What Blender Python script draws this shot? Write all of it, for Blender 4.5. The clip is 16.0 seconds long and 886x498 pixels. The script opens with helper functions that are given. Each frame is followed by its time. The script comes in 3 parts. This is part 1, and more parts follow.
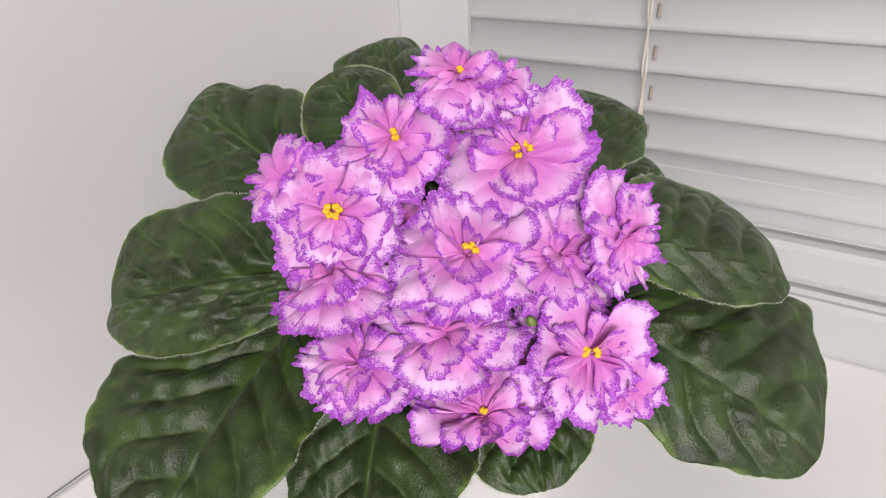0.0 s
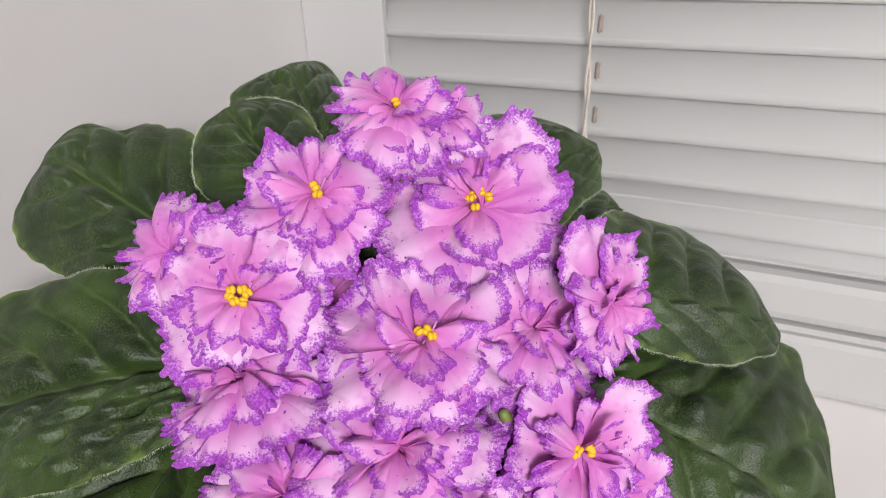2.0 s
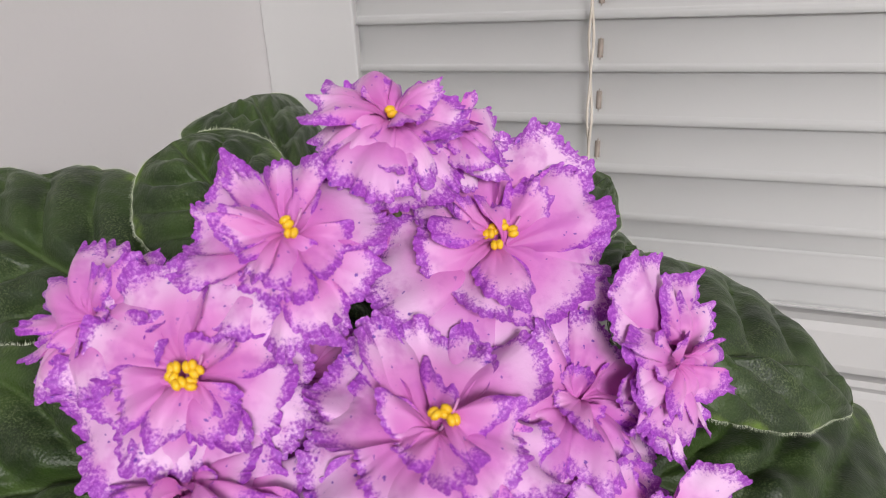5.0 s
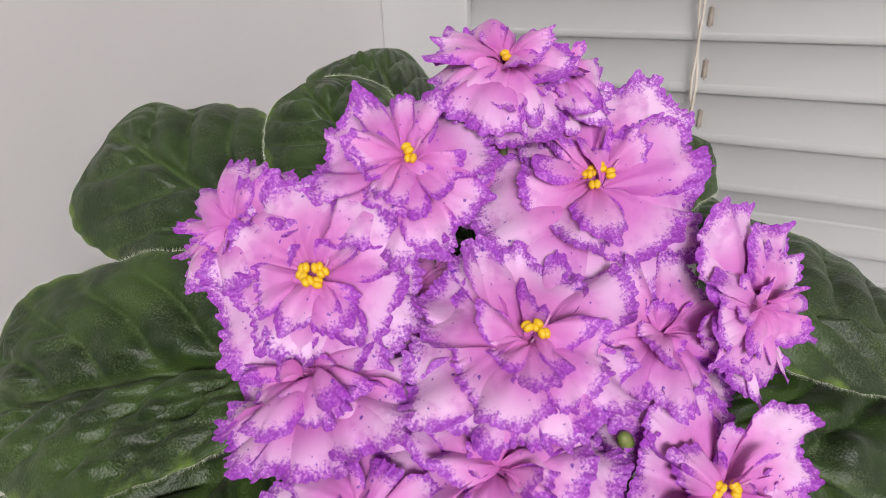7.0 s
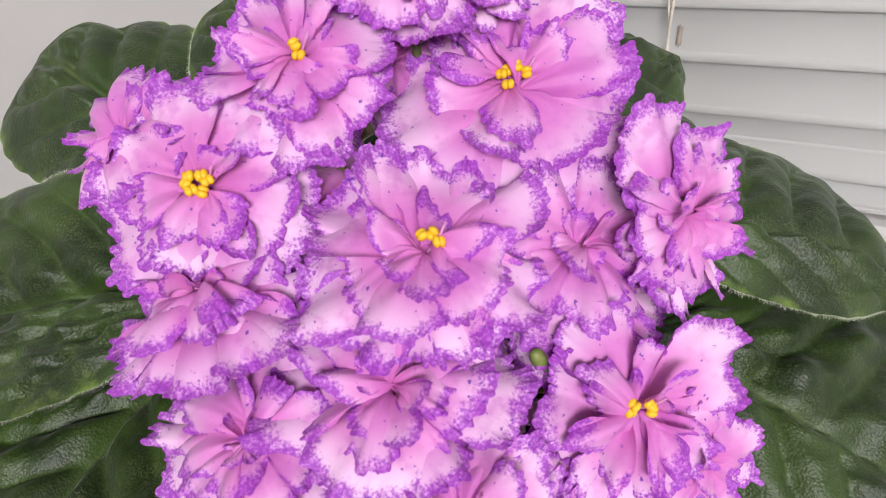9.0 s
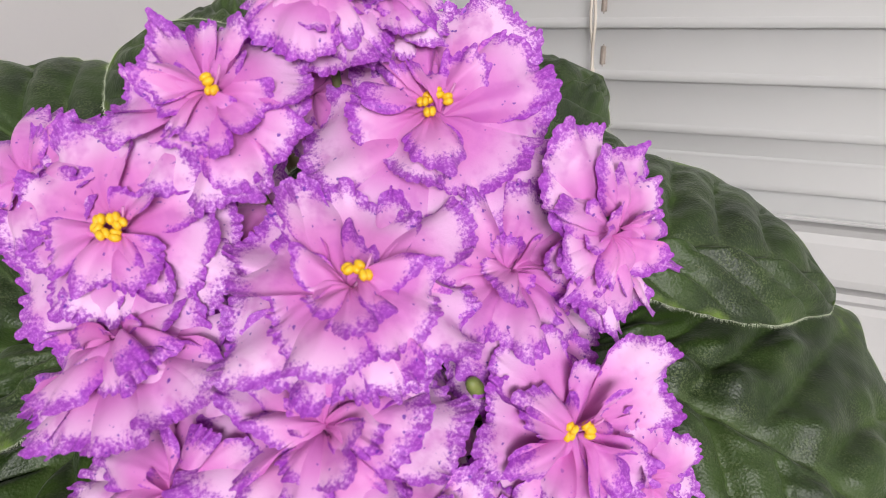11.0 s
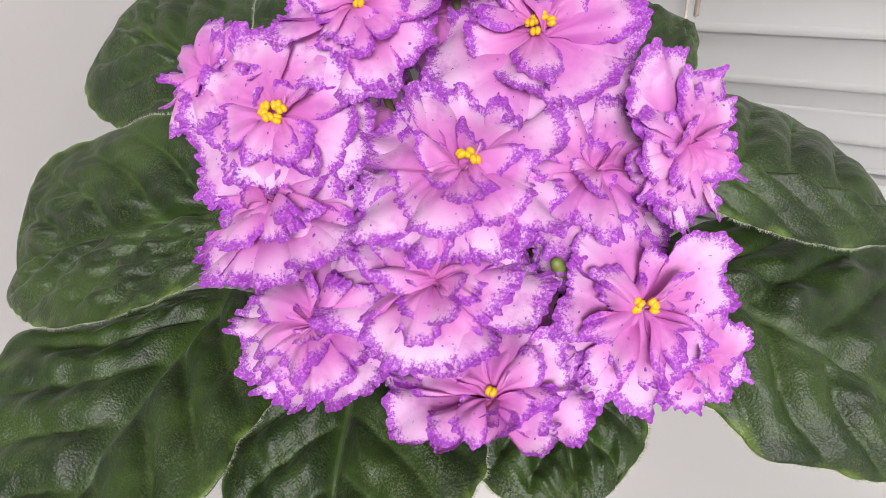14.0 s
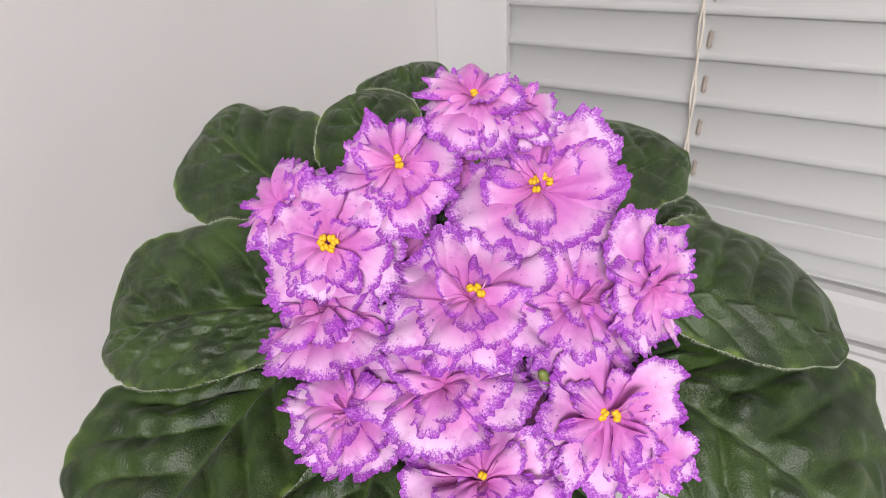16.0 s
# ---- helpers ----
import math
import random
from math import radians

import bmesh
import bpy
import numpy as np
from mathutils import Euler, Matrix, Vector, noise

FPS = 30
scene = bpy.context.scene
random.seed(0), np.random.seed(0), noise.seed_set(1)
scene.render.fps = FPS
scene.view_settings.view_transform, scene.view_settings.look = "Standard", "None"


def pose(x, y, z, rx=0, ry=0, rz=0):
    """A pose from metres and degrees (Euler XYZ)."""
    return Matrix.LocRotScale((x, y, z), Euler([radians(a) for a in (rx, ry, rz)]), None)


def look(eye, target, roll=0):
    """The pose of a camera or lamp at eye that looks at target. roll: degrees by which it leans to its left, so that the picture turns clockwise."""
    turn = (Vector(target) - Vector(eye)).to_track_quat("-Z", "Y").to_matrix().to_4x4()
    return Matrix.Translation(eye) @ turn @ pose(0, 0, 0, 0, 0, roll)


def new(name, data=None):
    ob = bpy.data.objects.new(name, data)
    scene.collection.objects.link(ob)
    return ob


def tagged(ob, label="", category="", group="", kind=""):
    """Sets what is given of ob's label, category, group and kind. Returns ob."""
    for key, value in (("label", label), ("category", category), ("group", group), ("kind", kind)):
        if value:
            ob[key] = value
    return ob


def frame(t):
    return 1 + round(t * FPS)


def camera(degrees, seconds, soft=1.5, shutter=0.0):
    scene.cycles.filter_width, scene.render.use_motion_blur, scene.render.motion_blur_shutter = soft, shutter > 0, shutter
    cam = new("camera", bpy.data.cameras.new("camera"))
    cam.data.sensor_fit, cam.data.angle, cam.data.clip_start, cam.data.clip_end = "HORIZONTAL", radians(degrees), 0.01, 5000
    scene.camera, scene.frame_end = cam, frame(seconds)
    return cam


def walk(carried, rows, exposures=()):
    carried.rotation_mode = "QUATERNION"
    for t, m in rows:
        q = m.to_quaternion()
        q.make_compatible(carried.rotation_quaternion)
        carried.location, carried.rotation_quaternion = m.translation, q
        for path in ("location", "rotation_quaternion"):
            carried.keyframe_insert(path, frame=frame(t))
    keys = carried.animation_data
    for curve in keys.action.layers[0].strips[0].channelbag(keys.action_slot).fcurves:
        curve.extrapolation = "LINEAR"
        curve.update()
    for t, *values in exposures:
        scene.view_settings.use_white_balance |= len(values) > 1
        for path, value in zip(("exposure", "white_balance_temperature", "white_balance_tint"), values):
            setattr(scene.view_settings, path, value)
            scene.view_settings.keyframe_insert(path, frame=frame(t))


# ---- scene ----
cam = camera(64.6, 16.0, soft=0.5)
# a small phone lens held close: the blind and the far leaves lie a little out of focus
cam.data.dof.use_dof, cam.data.dof.focus_distance, cam.data.dof.aperture_fstop = True, 0.19, 30.0
METRES, EYE, TILT, LEAN, TURN = 0.32, 0.235, -27.65, 2.06, 32.64
ROWS = [
    (0.0, 0.0, 0.0, 0.0, 0.0, 0.0, -0.0),
    (0.5, -0.0126, 0.0524, 0.0098, -1.88, -0.65, 0.93),
    (1.0, -0.0154, 0.0976, 0.0264, -4.27, -1.16, 2.48),
    (1.5, -0.0145, 0.1354, 0.045, -5.54, -0.51, 4.1),
    (2.0, -0.0215, 0.1615, 0.0536, -7.03, 1.14, 3.58),
    (2.5, -0.0255, 0.1749, 0.0578, -7.94, 3.4, 4.23),
    (3.0, -0.0386, 0.2158, 0.0421, -9.33, 5.41, 3.98),
    (3.5, -0.0391, 0.2788, 0.0501, -10.82, 5.91, 5.16),
    (4.0, -0.04, 0.3092, 0.0527, -10.6, 5.05, 5.66),
    (6.5, -0.0344, 0.2667, 0.0442, -5.74, 7.17, 3.89),
    (7.0, -0.0502, 0.2604, 0.0179, -2.69, 4.49, 1.25),
    (7.5, -0.0664, 0.263, 0.0084, -1.95, 4.16, 1.01),
    (8.0, -0.0661, 0.2647, -0.0071, -1.06, 2.32, 0.11),
    (8.5, -0.0134, 0.2632, -0.0168, 1.24, -0.3, -0.03),
    (9.0, 0.0304, 0.2912, -0.0092, -0.55, 0.5, 1.73),
    (9.5, 0.0464, 0.3107, 0.0033, -3.35, 1.09, 3.36),
    (12.0, 0.0413, 0.2681, -0.0198, -4.9, 2.01, 4.87),
    (12.5, 0.0536, 0.2515, -0.0386, -2.34, -1.15, 3.59),
    (13.0, 0.052, 0.27, -0.0504, -2.49, -3.36, 3.41),
    (13.5, 0.0281, 0.2558, -0.0653, 0.14, -3.1, 2.49),
    (14.0, 0.0216, 0.2139, -0.0618, 1.5, -0.05, 0.99),
    (14.5, 0.0457, 0.1705, -0.046, 1.45, 3.31, -0.11),
    (15.0, 0.0558, 0.1076, -0.039, 2.05, 4.34, -1.66),
    (15.5, 0.0614, 0.0704, -0.0355, 3.72, 4.89, -3.17),
    (16.0, 0.0445, 0.0719, 0.0111, 4.29, 2.34, -2.56),
]
EXPOSURES = [(0.0, 0.0), (1.5, -0.03), (3.0, -0.16), (6.5, -0.18), (8.0, -0.06), (9.5, 0.02), (12.0, -0.04), (13.0, 0.02), (14.5, 0.07), (16.0, 0.0)]
walk(cam, [(t, pose(0, 0, EYE, TILT, LEAN, TURN) @ pose(METRES * x, METRES * y, METRES * z, 90 + pitch, roll, yaw)) for t, x, y, z, yaw, pitch, roll in ROWS], EXPOSURES)

# ---- world and light ----
world = bpy.data.worlds.new("world")
scene.world = world
world.use_nodes = True
wn = world.node_tree.nodes
sky = wn.new("ShaderNodeTexSky")
sky.sky_type, sky.sun_disc = "NISHITA", False
sky.sun_elevation, sky.sun_rotation = radians(35), radians(150)
wn["Background"].inputs["Strength"].default_value = 0.15
world.node_tree.links.new(sky.outputs[0], wn["Background"].inputs["Color"])

sun_data = bpy.data.lights.new("sun", "SUN")
sun_data.energy, sun_data.angle, sun_data.color = 0.8, radians(12), (1.0, 0.96, 0.9)
sun = new("sun", sun_data)
sun.matrix_world = look((1, -2, 2), (0, 0, 0))

# area lamp for the unseen room light, in an assumed window behind the camera
room_light_data = bpy.data.lights.new("room_light_stand_in", "AREA")
room_light_data.shape, room_light_data.size, room_light_data.size_y = "RECTANGLE", 1.2, 0.75
room_light_data.energy, room_light_data.color = 112.0, (1.0, 0.97, 0.975)
room_light = new("room_light_stand_in", room_light_data)
room_light.matrix_world = look((1.55, -2.28, 1.28), (0.0, 0.2, 0.1))


# ---- helpers of this scene ----
def mesh_from(name, verts, faces, smooth=True):
    me = bpy.data.meshes.new(name)
    me.from_pydata([tuple(map(float, v)) for v in verts], [], faces)
    me.polygons.foreach_set("use_smooth", [smooth] * len(me.polygons))
    me.update()
    return me


def from_bm(name, bm, smooth=True):
    me = bpy.data.meshes.new(name)
    bm.to_mesh(me)
    bm.free()
    me.polygons.foreach_set("use_smooth", [smooth] * len(me.polygons))
    return me


def part(name, me, material, parent=None, label=""):
    """Links a mesh (or a bmesh) as one object, under a thing where one is given."""
    if isinstance(me, bmesh.types.BMesh):
        me = from_bm(name, me)
    if material and not me.materials:
        me.materials.append(material)
    ob = new(name, me)
    if parent:
        ob.parent = parent
    return tagged(ob, label)


def box_bm(x0, y0, z0, x1, y1, z1, bevel=0.0, segments=2):
    bm = bmesh.new()
    bmesh.ops.create_cube(bm, size=1.0, matrix=Matrix.Translation(((x0 + x1) / 2, (y0 + y1) / 2, (z0 + z1) / 2)) @ Matrix.Diagonal((x1 - x0, y1 - y0, z1 - z0, 1)))
    if bevel:
        bmesh.ops.bevel(bm, geom=bm.edges[:], offset=bevel, segments=segments, affect="EDGES", profile=0.6)
    return bm


def box(name, x0, y0, z0, x1, y1, z1, material, parent=None, bevel=0.0, label=""):
    me = from_bm(name, box_bm(x0, y0, z0, x1, y1, z1, bevel), smooth=False)
    return part(name, me, material, parent, label)


def tube(points, radii, sides=8):
    """A round tube through a polyline, with a radius at each of its points."""
    pts = [Vector(p) for p in points]
    verts, faces = [], []
    ref = Vector((0.31, 0.52, 0.79))
    for i, p in enumerate(pts):
        d = (pts[min(i + 1, len(pts) - 1)] - pts[max(i - 1, 0)]).normalized()
        u = d.cross(ref).normalized()
        v = d.cross(u)
        for k in range(sides):
            a = 2 * math.pi * k / sides
            verts.append(p + (u * math.cos(a) + v * math.sin(a)) * radii[i])
    for i in range(len(pts) - 1):
        for k in range(sides):
            a, b = i * sides + k, i * sides + (k + 1) % sides
            faces.append((a, b, b + sides, a + sides))
    faces.append(tuple(range(sides))[::-1])
    faces.append(tuple(range((len(pts) - 1) * sides, len(pts) * sides)))
    return verts, faces


def bend(a, b, c, n):
    """Points of a quadratic curve from a to c, drawn towards b."""
    a, b, c = Vector(a), Vector(b), Vector(c)
    return [a * (1 - t) ** 2 + b * 2 * t * (1 - t) + c * t * t for t in (i / (n - 1) for i in range(n))]


# ---- materials ----
def material(name):
    m = bpy.data.materials.new(name)
    m.use_nodes = True
    nt = m.node_tree
    return m, nt, nt.nodes["Principled BSDF"]


def node(nt, kind, **values):
    n = nt.nodes.new(kind)
    for key, value in values.items():
        n.inputs[key.replace("_", " ")].default_value = value
    return n


def ramp(nt, source, stops):
    r = nt.nodes.new("ShaderNodeValToRGB")
    while len(r.color_ramp.elements) < len(stops):
        r.color_ramp.elements.new(0.5)
    for e, (at, col) in zip(r.color_ramp.elements, stops):
        e.position = at
        e.color = (*col, 1) if len(col) == 3 else col
    nt.links.new(source, r.inputs["Fac"])
    return r


def mix(nt, fac, a, b, blend="MIX"):
    m = nt.nodes.new("ShaderNodeMix")
    m.data_type, m.blend_type = "RGBA", blend
    for socket, value in ((m.inputs["Factor"], fac), (m.inputs["A"], a), (m.inputs["B"], b)):
        if isinstance(value, bpy.types.NodeSocket):
            nt.links.new(value, socket)
        elif isinstance(value, tuple):
            socket.default_value = (*value, 1)
        else:
            socket.default_value = value
    return m.outputs["Result"]


def math_node(nt, op, a, b=0.0, clamp=False):
    m = nt.nodes.new("ShaderNodeMath")
    m.operation, m.use_clamp = op, clamp
    for socket, value in zip(m.inputs, (a, b)):
        if isinstance(value, bpy.types.NodeSocket):
            nt.links.new(value, socket)
        else:
            socket.default_value = value
    return m.outputs[0]


def step(nt, value, lo, hi):
    m = nt.nodes.new("ShaderNodeMapRange")
    m.interpolation_type = "SMOOTHSTEP"
    for key, v in (("Value", value), ("From Min", lo), ("From Max", hi)):
        if isinstance(v, bpy.types.NodeSocket):
            nt.links.new(v, m.inputs[key])
        else:
            m.inputs[key].default_value = v
    return m.outputs["Result"]


def noise_tex(nt, scale, detail=3.0, rough=0.55, space="Object"):
    tc = nt.nodes.new("ShaderNodeTexCoord")
    n = node(nt, "ShaderNodeTexNoise", Scale=scale, Detail=detail, Roughness=rough)
    nt.links.new(tc.outputs[space], n.inputs["Vector"])
    return n.outputs["Fac"]


def bump(nt, bsdf, height, strength, distance):
    b = node(nt, "ShaderNodeBump", Strength=strength, Distance=distance)
    nt.links.new(height, b.inputs["Height"])
    nt.links.new(b.outputs["Normal"], bsdf.inputs["Normal"])
    return b


def painted(name, a, b, rough, big=6.0, fine=350.0, relief=0.0003, strength=0.15):
    """A paint or plastic: two near tones in broad patches, with a fine relief."""
    m, nt, p = material(name)
    broad, grain = noise_tex(nt, big), noise_tex(nt, fine, 4.0)
    tone = mix(nt, step(nt, broad, 0.35, 0.65), a, b)
    tone = mix(nt, math_node(nt, "MULTIPLY", step(nt, grain, 0.62, 0.75), 0.12), tone, tuple(c * 0.8 for c in a))
    nt.links.new(tone, p.inputs["Base Color"])
    nt.links.new(math_node(nt, "ADD", math_node(nt, "MULTIPLY", broad, 0.12), rough - 0.06), p.inputs["Roughness"])
    bump(nt, p, grain, strength, relief)
    return m


WALL = painted("wall_paint", (0.615, 0.595, 0.595), (0.59, 0.57, 0.57), 0.62, 5.0, 420.0)
# dark grey of the unseen room, chosen to cut bounced light
LOW_BOUNCE_WALL = painted("low_bounce_wall", (0.27, 0.26, 0.25), (0.24, 0.23, 0.22), 0.8)
SILL = painted("sill_laminate", (0.90, 0.87, 0.86), (0.88, 0.85, 0.84), 0.34, 8.0, 500.0)
FRAME = painted("window_plastic", (0.50, 0.495, 0.49), (0.48, 0.475, 0.47), 0.5, 9.0, 500.0)
FLOOR = painted("floor_boards", (0.30, 0.20, 0.12), (0.24, 0.16, 0.09), 0.45, 3.0, 40.0)
POT = painted("pot_plastic", (0.75, 0.74, 0.72), (0.70, 0.69, 0.67), 0.4)
SOIL = painted("potting_soil", (0.035, 0.025, 0.018), (0.06, 0.045, 0.03), 0.95, 60.0, 500.0, 0.002, 0.8)
SEAM = painted("dark_sealant", (0.06, 0.055, 0.05), (0.09, 0.08, 0.075), 0.7)
CORD = painted("cord_fibre", (0.60, 0.55, 0.48), (0.52, 0.47, 0.40), 0.8, 90.0, 900.0)
# the shade inside the cord slots, put into a brown colour
SLOT = painted("slot_shadow_brown", (0.26, 0.22, 0.19), (0.34, 0.29, 0.25), 0.8, 90.0)


def slat_material():
    m, nt, p = material("slat_lacquer")
    broad = noise_tex(nt, 14.0)
    nt.links.new(mix(nt, step(nt, broad, 0.35, 0.65), (0.93, 0.935, 0.925), (0.91, 0.915, 0.905)), p.inputs["Base Color"])
    p.inputs["Roughness"].default_value = 0.38
    bump(nt, p, noise_tex(nt, 60.0, 2.0), 0.08, 0.0008)
    tr = nt.nodes.new("ShaderNodeBsdfTranslucent")
    tr.inputs["Color"].default_value = (0.78, 0.8, 0.8, 1)
    ms = nt.nodes.new("ShaderNodeMixShader")
    ms.inputs[0].default_value = 0.10
    nt.links.new(p.outputs[0], ms.inputs[1])
    nt.links.new(tr.outputs[0], ms.inputs[2])
    nt.links.new(ms.outputs[0], nt.nodes["Material Output"].inputs["Surface"])
    return m


SLAT = slat_material()


def glass_material():
    m, nt, p = material("window_glass")
    p.inputs["Base Color"].default_value = (1, 1, 1, 1)
    p.inputs["Roughness"].default_value = 0.0
    p.inputs["Transmission Weight"].default_value = 1.0
    p.inputs["IOR"].default_value = 1.45
    return m


GLASS = glass_material()


def petal_material():
    """Pink petal, near white before its mottled violet rim, with dark specks. UV: x from throat to rim, y nearness to the edge."""
    m, nt, p = material("petal")
    uv = nt.nodes.new("ShaderNodeUVMap")
    sep = nt.nodes.new("ShaderNodeSeparateXYZ")
    nt.links.new(uv.outputs[0], sep.inputs[0])
    along, edge = sep.outputs[0], sep.outputs[1]
    info = nt.nodes.new("ShaderNodeObjectInfo")
    blotch, mottle = noise_tex(nt, 150.0, 3.0, 0.6), noise_tex(nt, 1500.0, 3.0, 0.7)
    base = ramp(nt, along, [(0.0, (0.46, 0.06, 0.27)), (0.09, (0.59, 0.14, 0.44)), (0.34, (0.65, 0.18, 0.53)), (0.60, (0.73, 0.28, 0.63)), (0.84, (0.85, 0.56, 0.82))]).outputs[0]
    base = mix(nt, math_node(nt, "MULTIPLY", step(nt, blotch, 0.48, 0.68), 0.55), base, (0.56, 0.15, 0.52))
    base = mix(nt, math_node(nt, "MULTIPLY", info.outputs["Random"], 0.42), base, (0.54, 0.13, 0.52))
    # violet rim: mottled, breaking up into dots inwards
    e = math_node(nt, "ADD", edge, math_node(nt, "MULTIPLY", math_node(nt, "SUBTRACT", blotch, 0.5), 0.30))
    near = step(nt, e, 0.735, 1.025)
    dots = math_node(nt, "ADD", math_node(nt, "MULTIPLY", mottle, 1.5), math_node(nt, "MULTIPLY", noise_tex(nt, 2300.0, 2.0, 0.6), 0.5))
    rim = step(nt, math_node(nt, "ADD", near, math_node(nt, "SUBTRACT", dots, 1.0)), 0.42, 0.92)
    violet = mix(nt, step(nt, math_node(nt, "ADD", mottle, math_node(nt, "MULTIPLY", near, 0.22)), 0.50, 0.82), (0.53, 0.115, 0.66), (0.27, 0.02, 0.43))
    col = mix(nt, math_node(nt, "MULTIPLY", rim, 0.92), base, violet)
    speck = math_node(nt, "MULTIPLY", step(nt, noise_tex(nt, 820.0, 1.0, 0.4), 0.725, 0.76), step(nt, along, 0.3, 0.6))
    col = mix(nt, math_node(nt, "MULTIPLY", speck, 0.85), col, (0.12, 0.02, 0.36))
    nt.links.new(col, p.inputs["Base Color"])
    p.inputs["Roughness"].default_value = 0.5
    p.inputs["Specular IOR Level"].default_value = 0.35
    p.inputs["Sheen Weight"].default_value = 0.05
    p.inputs["Sheen Roughness"].default_value = 0.4
    bump(nt, p, mottle, 0.25, 0.0003)
    tr = nt.nodes.new("ShaderNodeBsdfTranslucent")
    nt.links.new(mix(nt, 0.45, col, (0.80, 0.15, 0.64)), tr.inputs["Color"])
    ms = nt.nodes.new("ShaderNodeMixShader")
    ms.inputs[0].default_value = 0.11
    nt.links.new(p.outputs[0], ms.inputs[1])
    nt.links.new(tr.outputs[0], ms.inputs[2])
    nt.links.new(ms.outputs[0], nt.nodes["Material Output"].inputs["Surface"])
    return m


PETAL = petal_material()


def leaf_material():
    """Downy dark green leaf: paler veins, yellow-green rim. UV: x along the midrib, y towards the rim; attribute vein: 1 on a vein."""
    m, nt, p = material("downy_leaf")
    uv = nt.nodes.new("ShaderNodeUVMap")
    sep = nt.nodes.new("ShaderNodeSeparateXYZ")
    nt.links.new(uv.outputs[0], sep.inputs[0])
    vein = nt.nodes.new("ShaderNodeAttribute")
    vein.attribute_name = "vein"
    info = nt.nodes.new("ShaderNodeObjectInfo")
    patch, down, cells, tuft = noise_tex(nt, 55.0, 3.0), noise_tex(nt, 1900.0, 2.0, 0.7), noise_tex(nt, 380.0, 3.0, 0.6), noise_tex(nt, 80.0, 3.0, 0.6)
    col = mix(nt, step(nt, patch, 0.35, 0.68), (0.007, 0.020, 0.002), (0.029, 0.062, 0.006))
    col = mix(nt, math_node(nt, "MULTIPLY", info.outputs["Random"], 0.4), col, (0.016, 0.032, 0.010))
    col = mix(nt, math_node(nt, "MULTIPLY", vein.outputs["Fac"], 0.5), col, (0.080, 0.130, 0.035))
    rim = step(nt, math_node(nt, "ADD", sep.outputs[1], math_node(nt, "MULTIPLY", math_node(nt, "SUBTRACT", tuft, 0.5), 0.75)), 0.92, 1.12)
    col = mix(nt, math_node(nt, "MULTIPLY", rim, 0.75), col, (0.16, 0.26, 0.03))
    # pale flecks of down, with the hairs' small highlights put into the colour
    hair_glints = math_node(nt, "MULTIPLY", step(nt, down, 0.47, 0.62), math_node(nt, "ADD", 0.14, math_node(nt, "MULTIPLY", step(nt, tuft, 0.38, 0.70), 0.75)))
    col = mix(nt, hair_glints, col, (0.085, 0.115, 0.045))
    nt.links.new(col, p.inputs["Base Color"])
    p.inputs["Roughness"].default_value = 0.50
    p.inputs["Specular IOR Level"].default_value = 0.45
    p.inputs["Sheen Weight"].default_value = 0.10
    p.inputs["Sheen Roughness"].default_value = 0.35
    p.inputs["Sheen Tint"].default_value = (0.80, 0.88, 0.76, 1)
    tc = nt.nodes.new("ShaderNodeTexCoord")
    pebble = node(nt, "ShaderNodeTexVoronoi", Scale=1400.0)
    pucker = node(nt, "ShaderNodeTexVoronoi", Scale=210.0)
    pucker.feature = "SMOOTH_F1"
    for v in (pebble, pucker):
        nt.links.new(tc.outputs["Object"], v.inputs["Vector"])
    h = math_node(nt, "ADD", math_node(nt, "MULTIPLY", pebble.outputs["Distance"], -0.35), cells)
    h = math_node(nt, "ADD", h, math_node(nt, "MULTIPLY", pucker.outputs["Distance"], -0.35))
    bump(nt, p, h, 0.30, 0.0011)
    return m


LEAF = leaf_material()


def simple(name, a, b, rough, scale):
    m, nt, p = material(name)
    nt.links.new(mix(nt, step(nt, noise_tex(nt, scale), 0.35, 0.65), a, b), p.inputs["Base Color"])
    p.inputs["Roughness"].default_value = rough
    return m


HAIR = simple("leaf_down", (0.40, 0.45, 0.31), (0.55, 0.59, 0.46), 0.6, 200.0)
STALK = simple("stalk", (0.12, 0.16, 0.05), (0.17, 0.12, 0.06), 0.5, 120.0)
ANTHER = simple("anther", (0.83, 0.52, 0.015), (0.72, 0.40, 0.01), 0.45, 400.0)
PISTIL = simple("pistil", (0.60, 0.20, 0.50), (0.72, 0.35, 0.62), 0.5, 300.0)
BUD = simple("green_bud", (0.16, 0.22, 0.05), (0.24, 0.28, 0.08), 0.5, 300.0)
WITHER = simple("withered_petal", (0.66, 0.58, 0.40), (0.50, 0.36, 0.24), 0.7, 160.0)

# ---- the window niche and the unseen room ----
WX, WY, SILL_FRONT = -0.275, 0.366, -0.03     # reveal wall, window face, front of the sill
XR = 1.25                                     # far end of the window niche


def structure(ob, label=""):
    return tagged(ob, label, kind="structure")


structure(box("wall_reveal", WX - 0.3, SILL_FRONT + 0.03, -0.05, WX, WY + 0.09, 1.30, WALL), "white painted window reveal beside the plant")
structure(box("wall_reveal", XR, SILL_FRONT + 0.03, -0.05, XR + 0.3, WY + 0.09, 1.30, WALL), "white painted window reveal at the far end")
structure(box("lintel", WX - 0.3, SILL_FRONT + 0.03, 1.301, XR + 0.3, WY + 0.09, 1.75, WALL), "white painted window head")
# out of view, in the same low-bounce grey as the room
structure(box("wall_below_window", WX - 0.3, SILL_FRONT + 0.03, -0.85, XR + 0.3, WY + 0.09, -0.051, LOW_BOUNCE_WALL), "unseen dark grey wall under the window sill")
